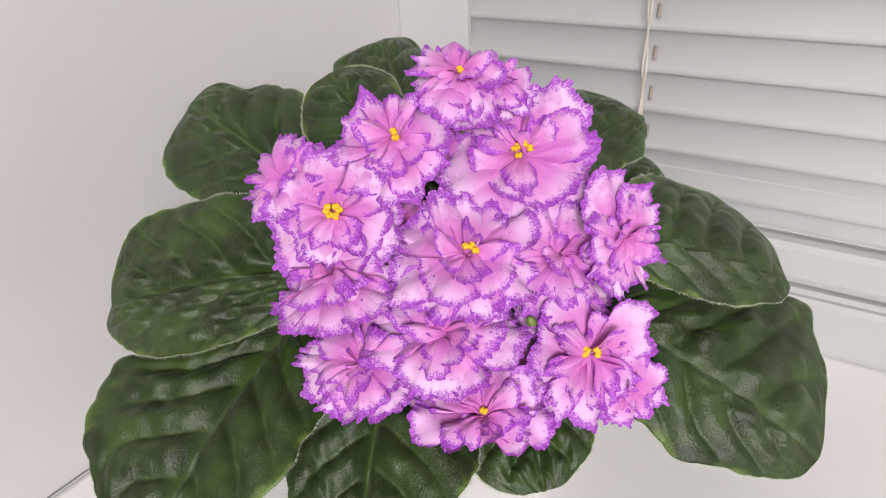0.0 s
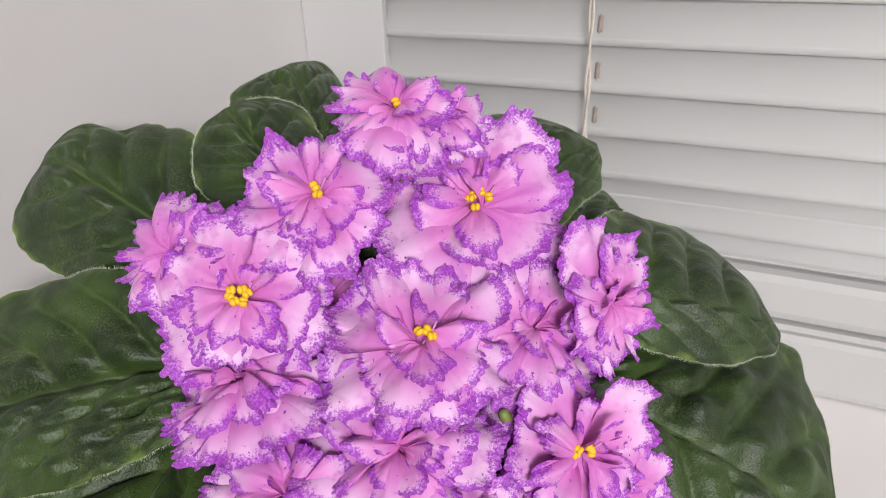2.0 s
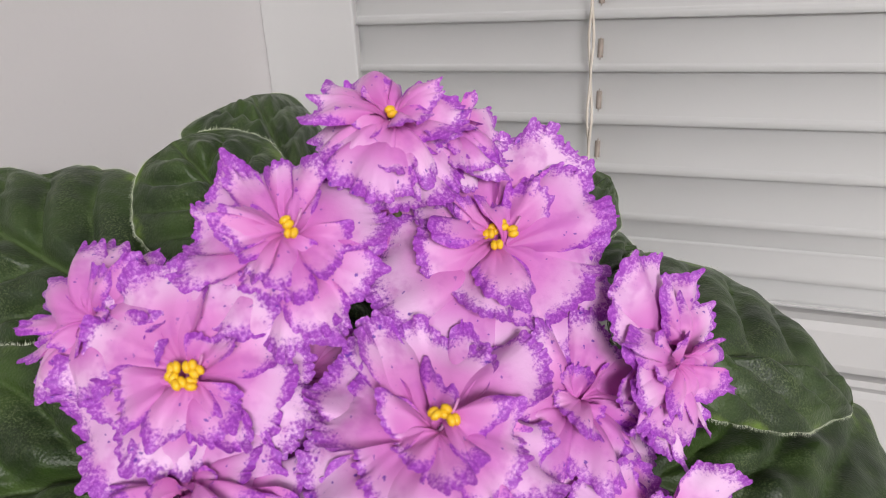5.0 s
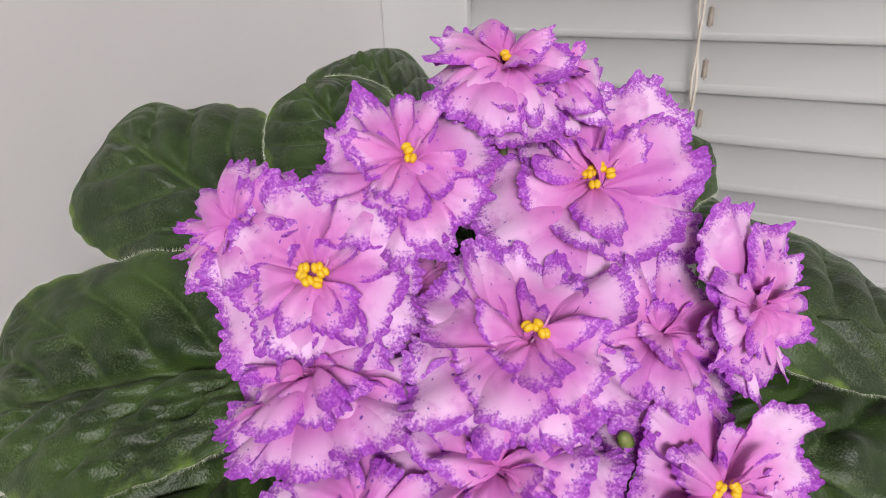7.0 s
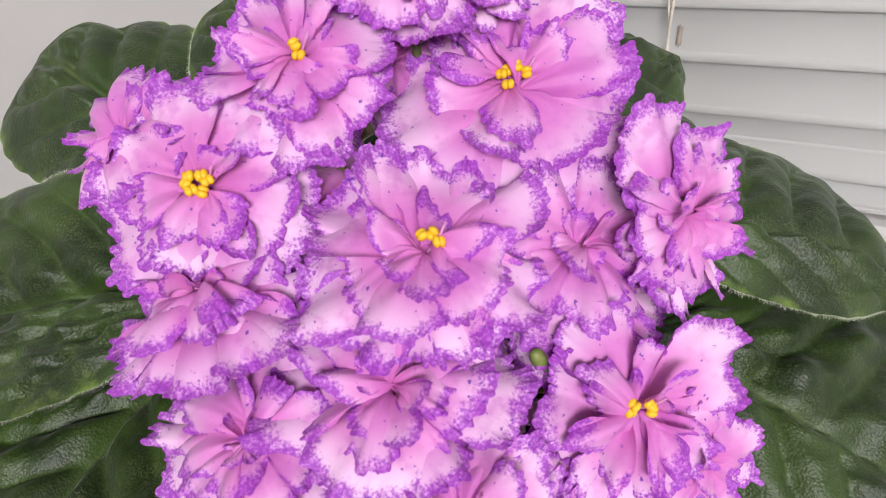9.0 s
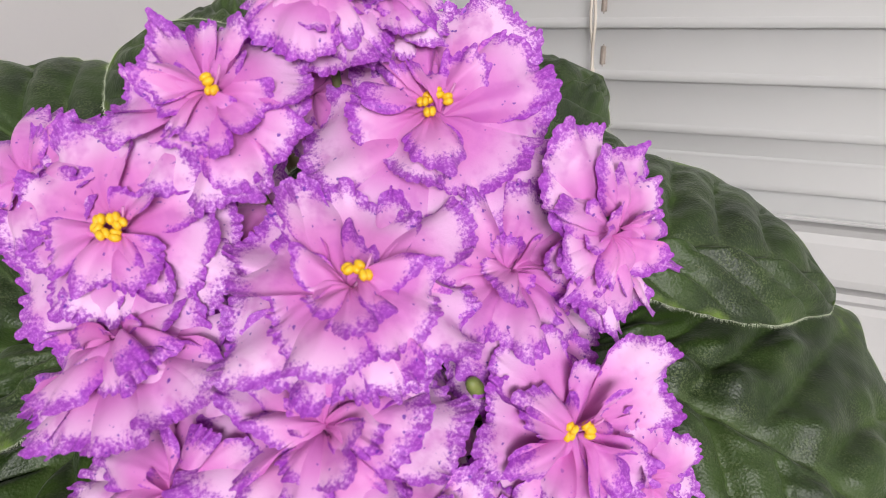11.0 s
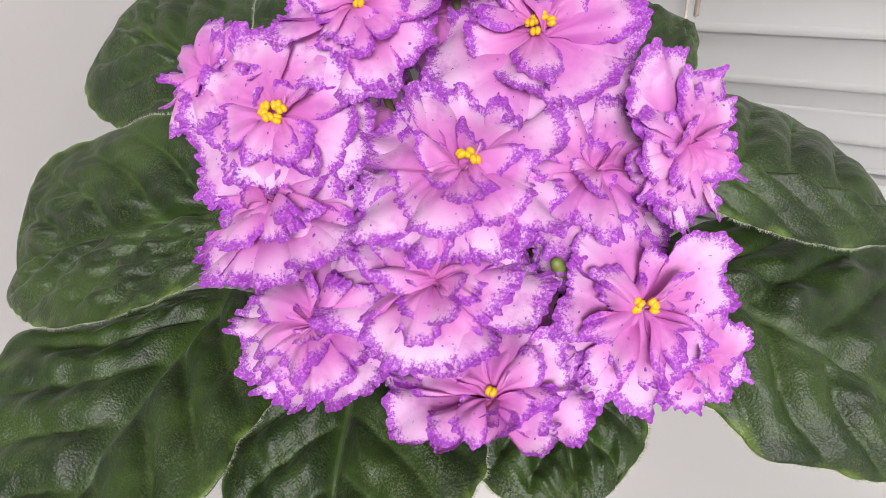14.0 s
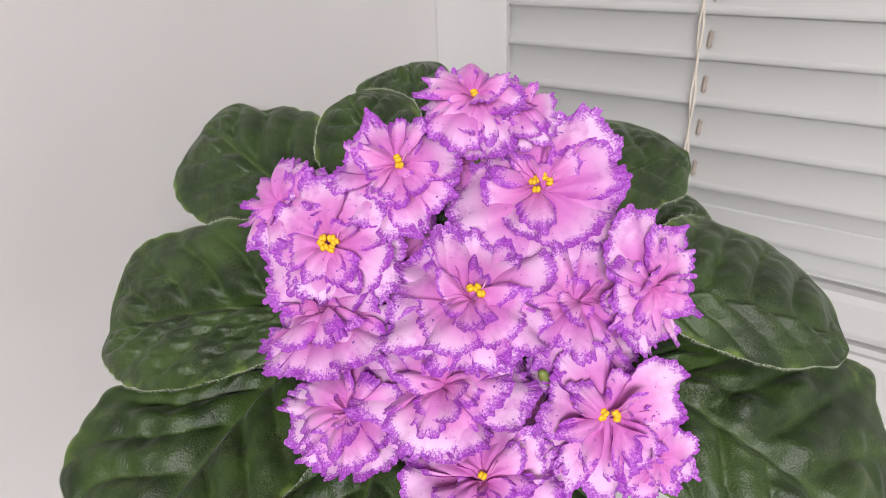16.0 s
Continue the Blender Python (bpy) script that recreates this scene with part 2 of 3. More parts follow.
structure(box("window_sill", WX + 0.0005, SILL_FRONT, -0.03, XR - 0.0005, WY + 0.02, 0.0, SILL, bevel=0.004), "glossy white window sill under the plant")
structure(box("trim", WX + 0.0003, SILL_FRONT + 0.03, 0.0002, WX + 0.0006, WY - 0.001, 0.0006, SEAM), "thin dark joint between wall and sill")
# unseen room added to close the place; walls and ceiling dark against bounce
RX0, RX1, RY0, RZ0, RZ1 = -1.6, 2.3, -2.4, -0.85, 1.75
structure(box("wall_west", RX0 - 0.1, RY0, RZ0, RX0, 0.09, RZ1, LOW_BOUNCE_WALL), "unseen room wall, dark grey to limit bounce")
structure(box("wall_east", RX1, RY0, RZ0, RX1 + 0.1, 0.09, RZ1, LOW_BOUNCE_WALL), "unseen room wall, dark grey to limit bounce")
structure(box("wall_north", RX0, 0.0, RZ0, WX - 0.3, 0.09, RZ1, LOW_BOUNCE_WALL), "unseen room wall beside the window, dark grey to limit bounce")
structure(box("wall_north", XR + 0.3, 0.0, RZ0, RX1, 0.09, RZ1, LOW_BOUNCE_WALL), "unseen room wall beside the window, dark grey to limit bounce")
# opening assumed for the area lamp; no window is known here
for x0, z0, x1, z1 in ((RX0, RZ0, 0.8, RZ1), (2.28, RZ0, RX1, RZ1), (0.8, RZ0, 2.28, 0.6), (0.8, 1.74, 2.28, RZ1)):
    structure(box("wall_south", x0, RY0 - 0.1, z0, x1, RY0, z1, LOW_BOUNCE_WALL), "unseen dark grey room wall with an assumed window opening")
structure(box("floor", RX0 - 0.1, RY0 - 0.1, RZ0 - 0.1, RX1 + 0.1, 0.09, RZ0, FLOOR), "unseen brown room floor")
structure(box("ceiling", RX0 - 0.1, RY0 - 0.1, RZ1, RX1 + 0.1, WY + 0.09, RZ1 + 0.1, LOW_BOUNCE_WALL), "unseen ceiling, dark grey to limit bounce")

# the window: fixed frame, sash and pane behind the blind
win = structure(new("window_1"), "white plastic window with a lowered blind")
BX = -0.224                                   # left end of the slats
z_top = 1.29
part("window_frame", from_bm("window_frame", box_bm(WX + 0.001, WY, 0.0005, XR - 0.001, WY + 0.07, 0.0335, 0.004), False), FRAME, win)
box("window_frame", WX + 0.0003, WY + 0.0125, 0.034, BX - 0.009, WY + 0.07, z_top, FRAME, win, 0.002)
box("cover_strip", WX + 0.0003, WY + 0.0065, 0.038, BX - 0.0004, WY + 0.012, z_top, FRAME, win, 0.001)
box("gasket", WX + 0.001, WY + 0.0015, 0.0340, XR - 0.051, WY + 0.05, 0.0372, FRAME, win)
box("window_frame", XR - 0.05, WY + 0.001, 0.034, XR - 0.001, WY + 0.07, z_top, FRAME, win, 0.003)
box("sash", BX - 0.0020, WY + 0.003, 0.0375, XR - 0.051, WY + 0.06, 0.0625, FRAME, win, 0.005)
box("sash", XR - 0.09, WY + 0.0045, 0.063, XR - 0.051, WY + 0.06, z_top, FRAME, win, 0.004)
pane = box("pane", BX - 0.004, WY + 0.036, 0.06, XR - 0.088, WY + 0.042, z_top, GLASS, win)
pane.visible_shadow = False

# the blind: one mesh for all slats
PITCH, CHORD, EDGE_Z, EDGE_Y = 0.0215, 0.025, 0.0765, WY + 0.0085
blind = tagged(new("venetian_blind"), "closed white slatted blind in front of the window", "blind")


def slat_mesh(length):
    tilt, camber, thick, n = radians(87.5), -0.0030, 0.0003, 10
    prof = []
    for i in range(n + 1):
        s = i / n
        along, out = s * CHORD, camber * 4 * s * (1 - s)
        prof.append((along * math.cos(tilt) - out * math.sin(tilt), along * math.sin(tilt) + out * math.cos(tilt)))
    verts, faces = [], []
    loop = prof + [(y + thick, z) for y, z in reversed(prof)]
    for x in (0.0, length):
        verts += [(x, y, z) for y, z in loop]
    k = len(loop)
    for i in range(k):
        j = (i + 1) % k
        faces.append((i, j, j + k, i + k))
    for i in range(n):
        faces.append((i, k - 1 - i, k - 2 - i, i + 1))
        faces.append((k + i, k + i + 1, 2 * k - 2 - i, 2 * k - 1 - i))
    return mesh_from("slat", verts, faces)


slat_me = slat_mesh(XR - 0.092 - BX + 0.0012)
slat_me.materials.append(SLAT)
rng = random.Random(4)
for k in (-0.55, *range(56)):
    s = part("slat", slat_me, None, blind)
    s.matrix_basis = pose(BX - 0.0012, EDGE_Y + rng.uniform(-0.0003, 0.0003) + (0.0015 if k < 0 else 0), EDGE_Z + k * PITCH + rng.uniform(-0.0003, 0.0003), rng.uniform(-1.2, 1.2), 0, 0)
box("bottom_rail", BX, WY + 0.0100, 0.0628, XR - 0.092, WY + 0.022, 0.0668, FRAME, blind, 0.003, "white bottom rail")

# ladder cord with its twisted strings, and beside it slots as shade-brown plugs
CX = -0.114
for side, dx in ((0, -0.0007), (1, 0.0003)):
    pts = []
    for i in range(240):
        z = 0.066 + i * 0.0045
        a = i * 0.9 + side * math.pi
        pts.append((CX + dx + 0.0005 * math.cos(a), WY + 0.0040 + 0.0005 * math.sin(a), z))
    v, f = tube(pts, [0.0006] * len(pts), 6)
    part("ladder_cord", mesh_from("ladder_cord", v, f), CORD, blind, "beige braided blind cord")


def slot_mesh():
    bm = box_bm(-0.0011, -0.0006, -0.0047, 0.0011, 0.0006, 0.0047)
    bmesh.ops.bevel(bm, geom=[e for e in bm.edges if abs(e.verts[0].co.y - e.verts[1].co.y) > 0.001], offset=0.001, segments=3, affect="EDGES")
    return from_bm("slot", bm)


slot_me = slot_mesh()
slot_me.materials.append(SLOT)
for k in range(18):
    s = part("slot", slot_me, None, blind, "cord slot as a brown plug in its shade colour")
    s.matrix_basis = pose(CX + 0.0024, EDGE_Y + 0.0030, EDGE_Z + k * PITCH + 0.0095, -10, 0, 0)

# ---- the pot ----
CROWN = Vector((-0.122, 0.205, 0.050))


def lathe(profile, centre, sides=40):
    verts, faces = [], []
    for r, z in profile:
        for k in range(sides):
            a = 2 * math.pi * k / sides
            verts.append((centre[0] + r * math.cos(a), centre[1] + r * math.sin(a), z))
    for i in range(len(profile) - 1):
        for k in range(sides):
            a, b = i * sides + k, i * sides + (k + 1) % sides
            faces.append((a, b, b + sides, a + sides))
    faces.append(tuple(range(sides))[::-1])
    return verts, faces


v, f = lathe([(0.030, 0.0), (0.031, 0.001), (0.040, 0.040), (0.0425, 0.0405), (0.0425, 0.046), (0.040, 0.046), (0.0385, 0.038)], CROWN)
pot = tagged(part("flower_pot", mesh_from("flower_pot", v, f), POT), "small white plastic pot hidden under the leaves", "flower pot")
v, f = lathe([(0.0005, 0.0405), (0.015, 0.041), (0.03, 0.0395), (0.0386, 0.0385)], CROWN)
tagged(part("soil", mesh_from("soil", v, f), SOIL, pot), "dark potting soil")

# ---- the plant ----
violet = tagged(new("african_violet"), "flowering african violet with frilled pink and violet blooms", "potted plant")
violet.location = (CROWN.x, CROWN.y, 0.040)
HOME = Matrix.Translation(violet.location)
HOME_INV = HOME.inverted()


def grid_faces(nu, nv):
    return [(i * nv + j, i * nv + j + 1, (i + 1) * nv + j + 1, (i + 1) * nv + j) for i in range(nu - 1) for j in range(nv - 1)]


def set_uv(me, uv):
    layer = me.uv_layers.new(name="UVMap")
    idx = np.empty(len(me.loops), dtype=np.int32)
    me.loops.foreach_get("vertex_index", idx)
    layer.data.foreach_set("uv", uv[idx].astype(np.float32).ravel())


def wave(r, x, count, low, high):
    """A smooth random curve over x, as a sum of sines."""
    y = np.zeros_like(x)
    for _ in range(count):
        y += np.sin(x * r.uniform(low, high) + r.uniform(0, 6.28))
    return y / math.sqrt(count)


def leaf(base, tip, left, right, seed, lobes=()):
    """A downy scalloped blade on a stalk: from its base to its tip, out to its left and right rims.
    lobes: swells of the rim as (degrees from the tip, positive to the right, share, width in degrees)."""
    r = np.random.RandomState(seed)
    base, tip, left, right = (np.array(p) for p in (base, tip, left, right))
    ax = tip - base
    length = np.linalg.norm(ax)
    sides, mids = [], []
    for p in (left, right):
        t = float(np.dot(p - base, ax) / length ** 2)
        mids.append(t)
        sides.append(p - base - t * ax)
    up = np.cross(ax, sides[1] - sides[0])
    up /= np.linalg.norm(up)
    if up[2] < 0:
        up = -up
    nu, nv, lobe = 112, 75, 0.14
    tau = np.linspace(0.03, math.pi - 0.14, nu)[:, None] / math.pi
    t = -lobe + (1 + lobe) * (0.5 - 0.5 * np.cos(tau * math.pi))
    s = np.linspace(-1, 1, nv)[None, :]
    tt = (t + lobe) / (1 + lobe)
    half = []
    for m in mids:
        m = min(max((m + lobe) / (1 + lobe), 0.34), 0.64)
        q = 0.36
        p = q * m / (1 - m)
        half.append(tt ** p * (1 - tt) ** q / (m ** p * (1 - m) ** q))
    k = np.abs(s)
    scallop = 1 + 0.022 * np.abs(np.sin(tau * 44 + 1.5 * wave(r, tau, 3, 5, 12))) * k ** 6 + 0.034 * wave(r, tau + 0.4 * np.sign(s), 4, 7, 20) * k ** 2 * np.sin(math.pi * tau)
    neg = (s < 0)
    w = np.where(neg, half[0], half[1]) * k * scallop
    x, y = (t - 0.45) / 0.55, w * np.where(neg, -1.0, 1.0)
    phi = np.degrees(np.arctan2(y, x + 0 * y))
    swell = np.zeros_like(phi)
    for at, share, wide in lobes:
        swell = swell + share * np.exp(-(((phi - at + 180) % 360 - 180) / wide) ** 2)
    swell = 1 + (0.045 + swell) * np.maximum(k, np.abs(2 * tt - 1)) ** 2
    w = w * swell
    t = 0.45 + 0.55 * x * swell
    pos = base + t[..., None] * ax + np.where(neg[..., None], sides[0], sides[1]) * w[..., None]
    width = 0.5 * (np.linalg.norm(sides[0]) + np.linalg.norm(sides[1]))
    phase = (t - 0.40 * k ** 1.15) * 4.4 + np.where(neg, 0.22, 0.0) + 0.08 * wave(r, t + s, 2, 3, 7)
    puff = np.abs(np.sin(math.pi * phase))
    side_vein = np.exp(-(puff / 0.16) ** 2) * (1 - k ** 6)
    mid_vein = np.exp(-(s * np.maximum(np.where(neg, half[0], half[1]), 0.05) / 0.035) ** 2)
    small = np.sin(phase * 9.0 + 5 * k) * np.sin(k * 34 + 7 * t)
    ends = np.clip(3 * np.where(neg, half[0], half[1]) - 0.6, 0, 1) * np.clip((1 - tt) / 0.14, 0, 1)
    h = (0.0046 * (puff ** 0.7) * (1 - k ** 3) * np.minimum(1, 6 * k) - 0.0022 * mid_vein) * ends
    lumps = wave(r, t * 2.0 + s, 4, 6, 16) * wave(r, t * 1.2 - s * 1.6, 4, 6, 16)
    h = h + (0.0002 * small + 0.0010 * lumps) * (1 - k ** 4) * ends
    h = h + width * (0.10 * (1 - k ** 2) * np.sin(math.pi * np.clip(tt, 0, 1)))
    h = h + width * 0.055 * k ** 3 * wave(r, tau + 0.3 * s, 4, 9, 22) * np.sin(math.pi * np.clip(tt, 0, 1))
    h = h - length * 0.06 * np.clip(t, 0, 1) ** 3
    pos = pos + up * h[..., None]
    verts = (pos - np.array(violet.location)).reshape(-1, 3)
    me = mesh_from("leaf", verts, grid_faces(nu, nv))
    full = np.broadcast_to
    set_uv(me, np.stack([full(tt, (nu, nv)).ravel(), full(k, (nu, nv)).ravel()], 1))
    attr = me.attributes.new("vein", "FLOAT", "POINT")
    attr.data.foreach_set("value", np.clip(side_vein * 0.6 + mid_vein, 0, 1).astype(np.float32).ravel())
    ob = part("leaf", me, LEAF, violet)
    ob.modifiers.new("thickness", "SOLIDIFY").thickness = 0.0009
    # stalk
    a = np.array(CROWN) - np.array(violet.location)
    b = (base + ax * 0.02) - up * 0.0035 - np.array(violet.location)
    c = (a + b) / 2 + np.array((0, 0, 0.012))
    pts = bend(a, c, b, 9)
    v, f = tube(pts, [0.0030 - 0.0008 * i / 8 for i in range(9)], 8)
    part("petiole", mesh_from("petiole", v, f), STALK, ob)
    # down on the rim
    hv, hf = [], []
    P = pos - np.array(violet.location)
    for col, inner in ((0, 3), (nv - 1, nv - 4)):
        for i in range(2, nu - 2):
            for _ in range(10):
                u = r.uniform()
                p = P[i, col] * (1 - u) + P[i + 1, col] * u if i + 1 < nu else P[i, col]
                out = P[i, col] - P[i, inner]
                out = out / (np.linalg.norm(out) + 1e-9) + r.normal(0, 0.35, 3)
                out /= np.linalg.norm(out)
                side = np.cross(out, up)
                side /= np.linalg.norm(side) + 1e-9
                ln = r.uniform(0.0006, 0.0016)
                n = len(hv)
                hv += [p - side * 0.00004, p + side * 0.00004, p + out * ln + up * r.uniform(-0.0002, 0.0005)]
                hf.append((n, n + 1, n + 2))
    tagged(part("leaf_hair", mesh_from("leaf_hair", hv, hf), HAIR, ob), kind="stuff")
    return ob


def petal_mesh(r, R, theta, length, half_angle, cup, droop, frill, lift, off):
    """A rounded fan, smooth inside, whose rim swings in broad waves and is crimped into a tight frill."""
    nu, nv = 200, 20
    a = np.linspace(-1, 1, nu)[:, None]
    s = 1 - (1 - np.linspace(0, 1, nv)[None, :]) ** 1.5
    p, bow = r.uniform(0, 6.28, 8), r.uniform(-0.10, 0.20)
    arc = a * half_angle * length / R
    sway, sway_out, stray = wave(r, arc, 3, 5, 12), wave(r, arc, 3, 8, 16), wave(r, arc, 2, 3, 8)
    pleat, gather = arc * r.uniform(23, 33) + p[5] + 1.6 * stray, arc * r.uniform(56, 78) + p[6] + 3.0 * stray
    depth = 0.8 + 0.4 * wave(r, arc, 2, 4, 9)
    rim = length * (1 - np.abs(a) ** 5 * 0.84) ** 0.5 * (1 + 0.05 * np.sin(2.6 * a + p[0]))
    away = (1 - s) * rim / R
    broad, near, tight, lip = (np.exp(-away / d) for d in (0.30, 0.12, 0.065, 0.03))
    # pleats swell at their crests and hollows, as a gathered hem does
    rho = 0.03 * R + (rim - 0.03 * R) * s + R * frill * (0.020 * near * sway_out + 0.013 * tight * np.cos(2 * pleat) * depth + 0.007 * lip * np.cos(2 * gather)) * s
    ang = theta + a * half_angle * (0.75 + 0.25 * s) + frill * (0.012 * near * sway_out + 0.0145 * tight * np.sin(2 * pleat) + 0.006 * lip * np.sin(2 * gather)) * s
    el = cup * (1 - 0.5 * s) - droop * s ** 2
    lean = cup * (1 - s) - 3 * droop * s ** 2
    out = R * frill * (0.11 * broad * sway + 0.040 * tight * np.cos(pleat) * depth + 0.018 * lip * np.cos(gather) + 0.06 * tight) * s ** 2
    out = out + R * (0.10 * s ** 2 * np.sin(2.4 * a + p[2]) + 0.05 * a * s ** 1.3 + 0.045 * np.sin(3.0 * s + p[4]) * s + 0.035 * np.sin(4.5 * a + 3.5 * s + p[7]) * s)
    out = out + R * bow * (a ** 2 - 0.4) * s ** 2
    out = out + R * 0.003 * wave(r, a * half_angle, 4, 9, 22) * np.sin(math.pi * s)
    z = rho * np.sin(el) + out * np.cos(lean) + lift
    flat = rho * np.cos(el) - out * np.sin(lean)
    x, y = flat * np.cos(ang) + off[0], flat * np.sin(ang) + off[1]
    me = mesh_from("petal", np.stack([x, y, z], -1).reshape(-1, 3), grid_faces(nu, nv))
    edge = 1 - away * (1 + 2.2 * (1 - min(1.0, length / R))) - 0.7 * np.clip(0.66 * length / R - rho / R, 0, 1)
    one = np.ones((nu, nv))
    set_uv(me, np.stack([np.clip(rho / R * (1 + 0.6 * max(0.0, R / length - 1)) * one, 0, 1).ravel(), (edge * one).ravel()], 1))
    me.materials.append(PETAL)
    return me


def anther_mesh():
    bm = bmesh.new()
    for dx in (-0.00055, 0.00055):
        bmesh.ops.create_uvsphere(bm, u_segments=10, v_segments=7, radius=0.00098, matrix=Matrix.Translation((dx, 0, 0)) @ Matrix.Diagonal((0.85, 1.25, 0.9, 1)))
    return from_bm("anther", bm)


ANTHER_ME = anther_mesh()
ANTHER_ME.materials.append(ANTHER)


FACING = Vector((-0.2235, 0.4080, 0.8852))     # the way most blooms turn their upper side


def ring(r, count, length, half, cup, droop):
    """Specs of evenly spread petals: turn, length, half angle, cup and droop, in degrees and shares of the radius."""
    start = r.uniform(0, 360)
    return [(start + 360 * (i + r.uniform(-0.18, 0.18)) / count, length * r.uniform(0.85, 1.1), half * r.uniform(0.85, 1.15), cup + r.uniform(-9, 9), droop * r.uniform(0.5, 1.5)) for i in range(count)]


def flower(centre, normal, R, form, anthers, seed):
    """A semi-double bloom: frilled petals round the anthers, on a stalk from the crown. form: a name, or the petals one by one."""
    r = np.random.RandomState(seed)
    n = Vector(normal).normalized()
    y = (FACING - n * FACING.dot(n)).normalized()
    x = y.cross(n)
    turn = Matrix((x, y, n)).transposed().to_4x4()
    # the anthers stand 4 mm over the throat
    local = Matrix.Translation(Vector(centre) - violet.location - n * (0.004 if anthers else 0.002)) @ turn
    v, f = lathe([(0.0006, -0.006), (0.0022, -0.005), (0.0026, -0.002), (0.0012, -0.0008), (0.0003, 0.0003)], (0, 0), 12)
    ob = part("flower", mesh_from("flower", v, f), PISTIL, violet)
    ob.matrix_basis = local
    if form == "open":
        specs = ring(r, 6, 1.0, 40, 10, 14) + ring(r, 5, 0.85, 44, 20, 8) + ring(r, 2, 0.4, 40, 50, 5)
    elif form == "full":
        specs = ring(r, 7, 1.0, 38, 8, 18) + ring(r, 6, 0.84, 40, 24, 12) + ring(r, 5, 0.56, 40, 46, 15) + ring(r, 3, 0.36, 40, 62, 8)
    elif form == "ball":
        specs = ring(r, 7, 0.98, 36, 2, 26) + ring(r, 7, 0.88, 34, 26, 22) + ring(r, 6, 0.7, 34, 46, 24) + ring(r, 4, 0.42, 36, 64, 10)
    elif form == "shut":
        specs = ring(r, 6, 1.0, 40, 10, 22) + ring(r, 5, 0.9, 40, 36, 34) + ring(r, 5, 0.72, 40, 60, 50) + ring(r, 4, 0.5, 42, 78, 60)
    elif anthers:
        specs = form
    else:
        specs = [q for q in form if q[3] < 40] + ring(r, 5, 0.7, 36, 40, 22) + ring(r, 4, 0.5, 38, 58, 18) + ring(r, 3, 0.32, 40, 72, 4)
    extra = []
    for i in range((5 if isinstance(form, str) else 0 if anthers else 2) if R > 0.015 else 2):
        extra.append((r.uniform(0, 360), r.uniform(0.5, 0.72), r.uniform(24, 36), r.uniform(22, 44), r.uniform(8, 34)))
    if anthers and not isinstance(form, str):
        extra += ring(r, 3, 0.42, 36, 46, 16)
    specs = sorted(list(specs) + extra, key=lambda q: q[3] - 20 * q[1])
    for i, (angle, length, half, cup, droop) in enumerate(specs):
        me = petal_mesh(r, R, radians(angle + r.uniform(-4, 4)), R * length, radians(half * 1.2), radians(cup), radians(droop), 1.0 if form != "shut" else 1.25, -0.0018 + 0.0038 * i / len(specs) + r.uniform(-0.0003, 0.0003), [R * o for o in r.uniform(-0.07, 0.07, 2)])
        part("petal", me, None, ob)
    if anthers:
        for i in range(anthers):
            a = 2 * math.pi * i / 6 + r.uniform(-0.3, 0.3)
            q = r.uniform(0.0014, 0.0028) if anthers > 1 else 0.0
            an = part("anther", ANTHER_ME, None, ob)
            an.matrix_basis = pose(q * math.cos(a), q * math.sin(a), 0.0040 + r.uniform(-0.0008, 0.0010), r.uniform(-30, 30), r.uniform(-30, 30), r.uniform(0, 360))
        pts = bend((0.0005, 0, 0.001), (0.003, 0.001, 0.004), (0.004, 0.003, 0.0065), 6)
        v, f = tube(pts, [0.0003] * 6, 6)
        part("pistil", mesh_from("pistil", v, f), PISTIL, ob)
    # stalk down to the crown
    a = local @ Vector((0, 0, -0.005))
    c = CROWN - violet.location + Vector((r.uniform(-0.01, 0.01), r.uniform(-0.01, 0.01), 0))
    pts = bend(c, (a + c) / 2 + Vector((0, 0, 0.012)) - n * 0.012, a, 10)
    v, f = tube(pts, [0.0016 - 0.0006 * i / 9 for i in range(10)], 7)
    part("flower_stalk", mesh_from("flower_stalk", v, f), STALK, violet)
    return ob


flower((-0.1218, 0.1969, 0.1801), (0.287, -0.389, 0.876), 0.0190, 'ball', 1, 11)
flower((-0.1339, 0.1725, 0.1628), (0.359, -0.606, 0.710), 0.0194, [(150, 1.05, 36, 12, 6), (112, 0.9, 26, 20, 4), (75, 0.8, 26, 26, 4), (25, 0.98, 40, 12, 10), (-15, 0.95, 36, 8, 12), (-50, 0.95, 36, 8, 14), (-88, 1.0, 38, 8, 16), (220, 1.0, 38, 8, 12), (180, 0.95, 34, 12, 8), (170, 0.5, 36, 50, 12), (215, 0.55, 40, 44, 14), (-70, 0.55, 38, 40, 14), (-110, 0.62, 40, 34, 14), (-30, 0.6, 34, 34, 10)], 2, 12)
flower((-0.1014, 0.2029, 0.1537), (0.461, -0.582, 0.669), 0.0254, [(190, 1.02, 38, 6, 10), (240, 1.0, 38, 4, 14), (275, 1.0, 38, 4, 16), (312, 1.0, 38, 4, 14), (10, 1.0, 38, 10, 10), (50, 1.05, 36, 12, 8), (85, 0.95, 30, 14, 8), (125, 0.9, 34, 12, 8), (168, 0.66, 44, 14, 8), (-38, 0.88, 56, 10, 8), (105, 0.8, 26, 28, 6), (30, 0.86, 34, 22, 8), (235, 0.66, 40, 18, 10), (95, 0.4, 30, 56, 12), (150, 0.36, 30, 56, 14)], 5, 13)
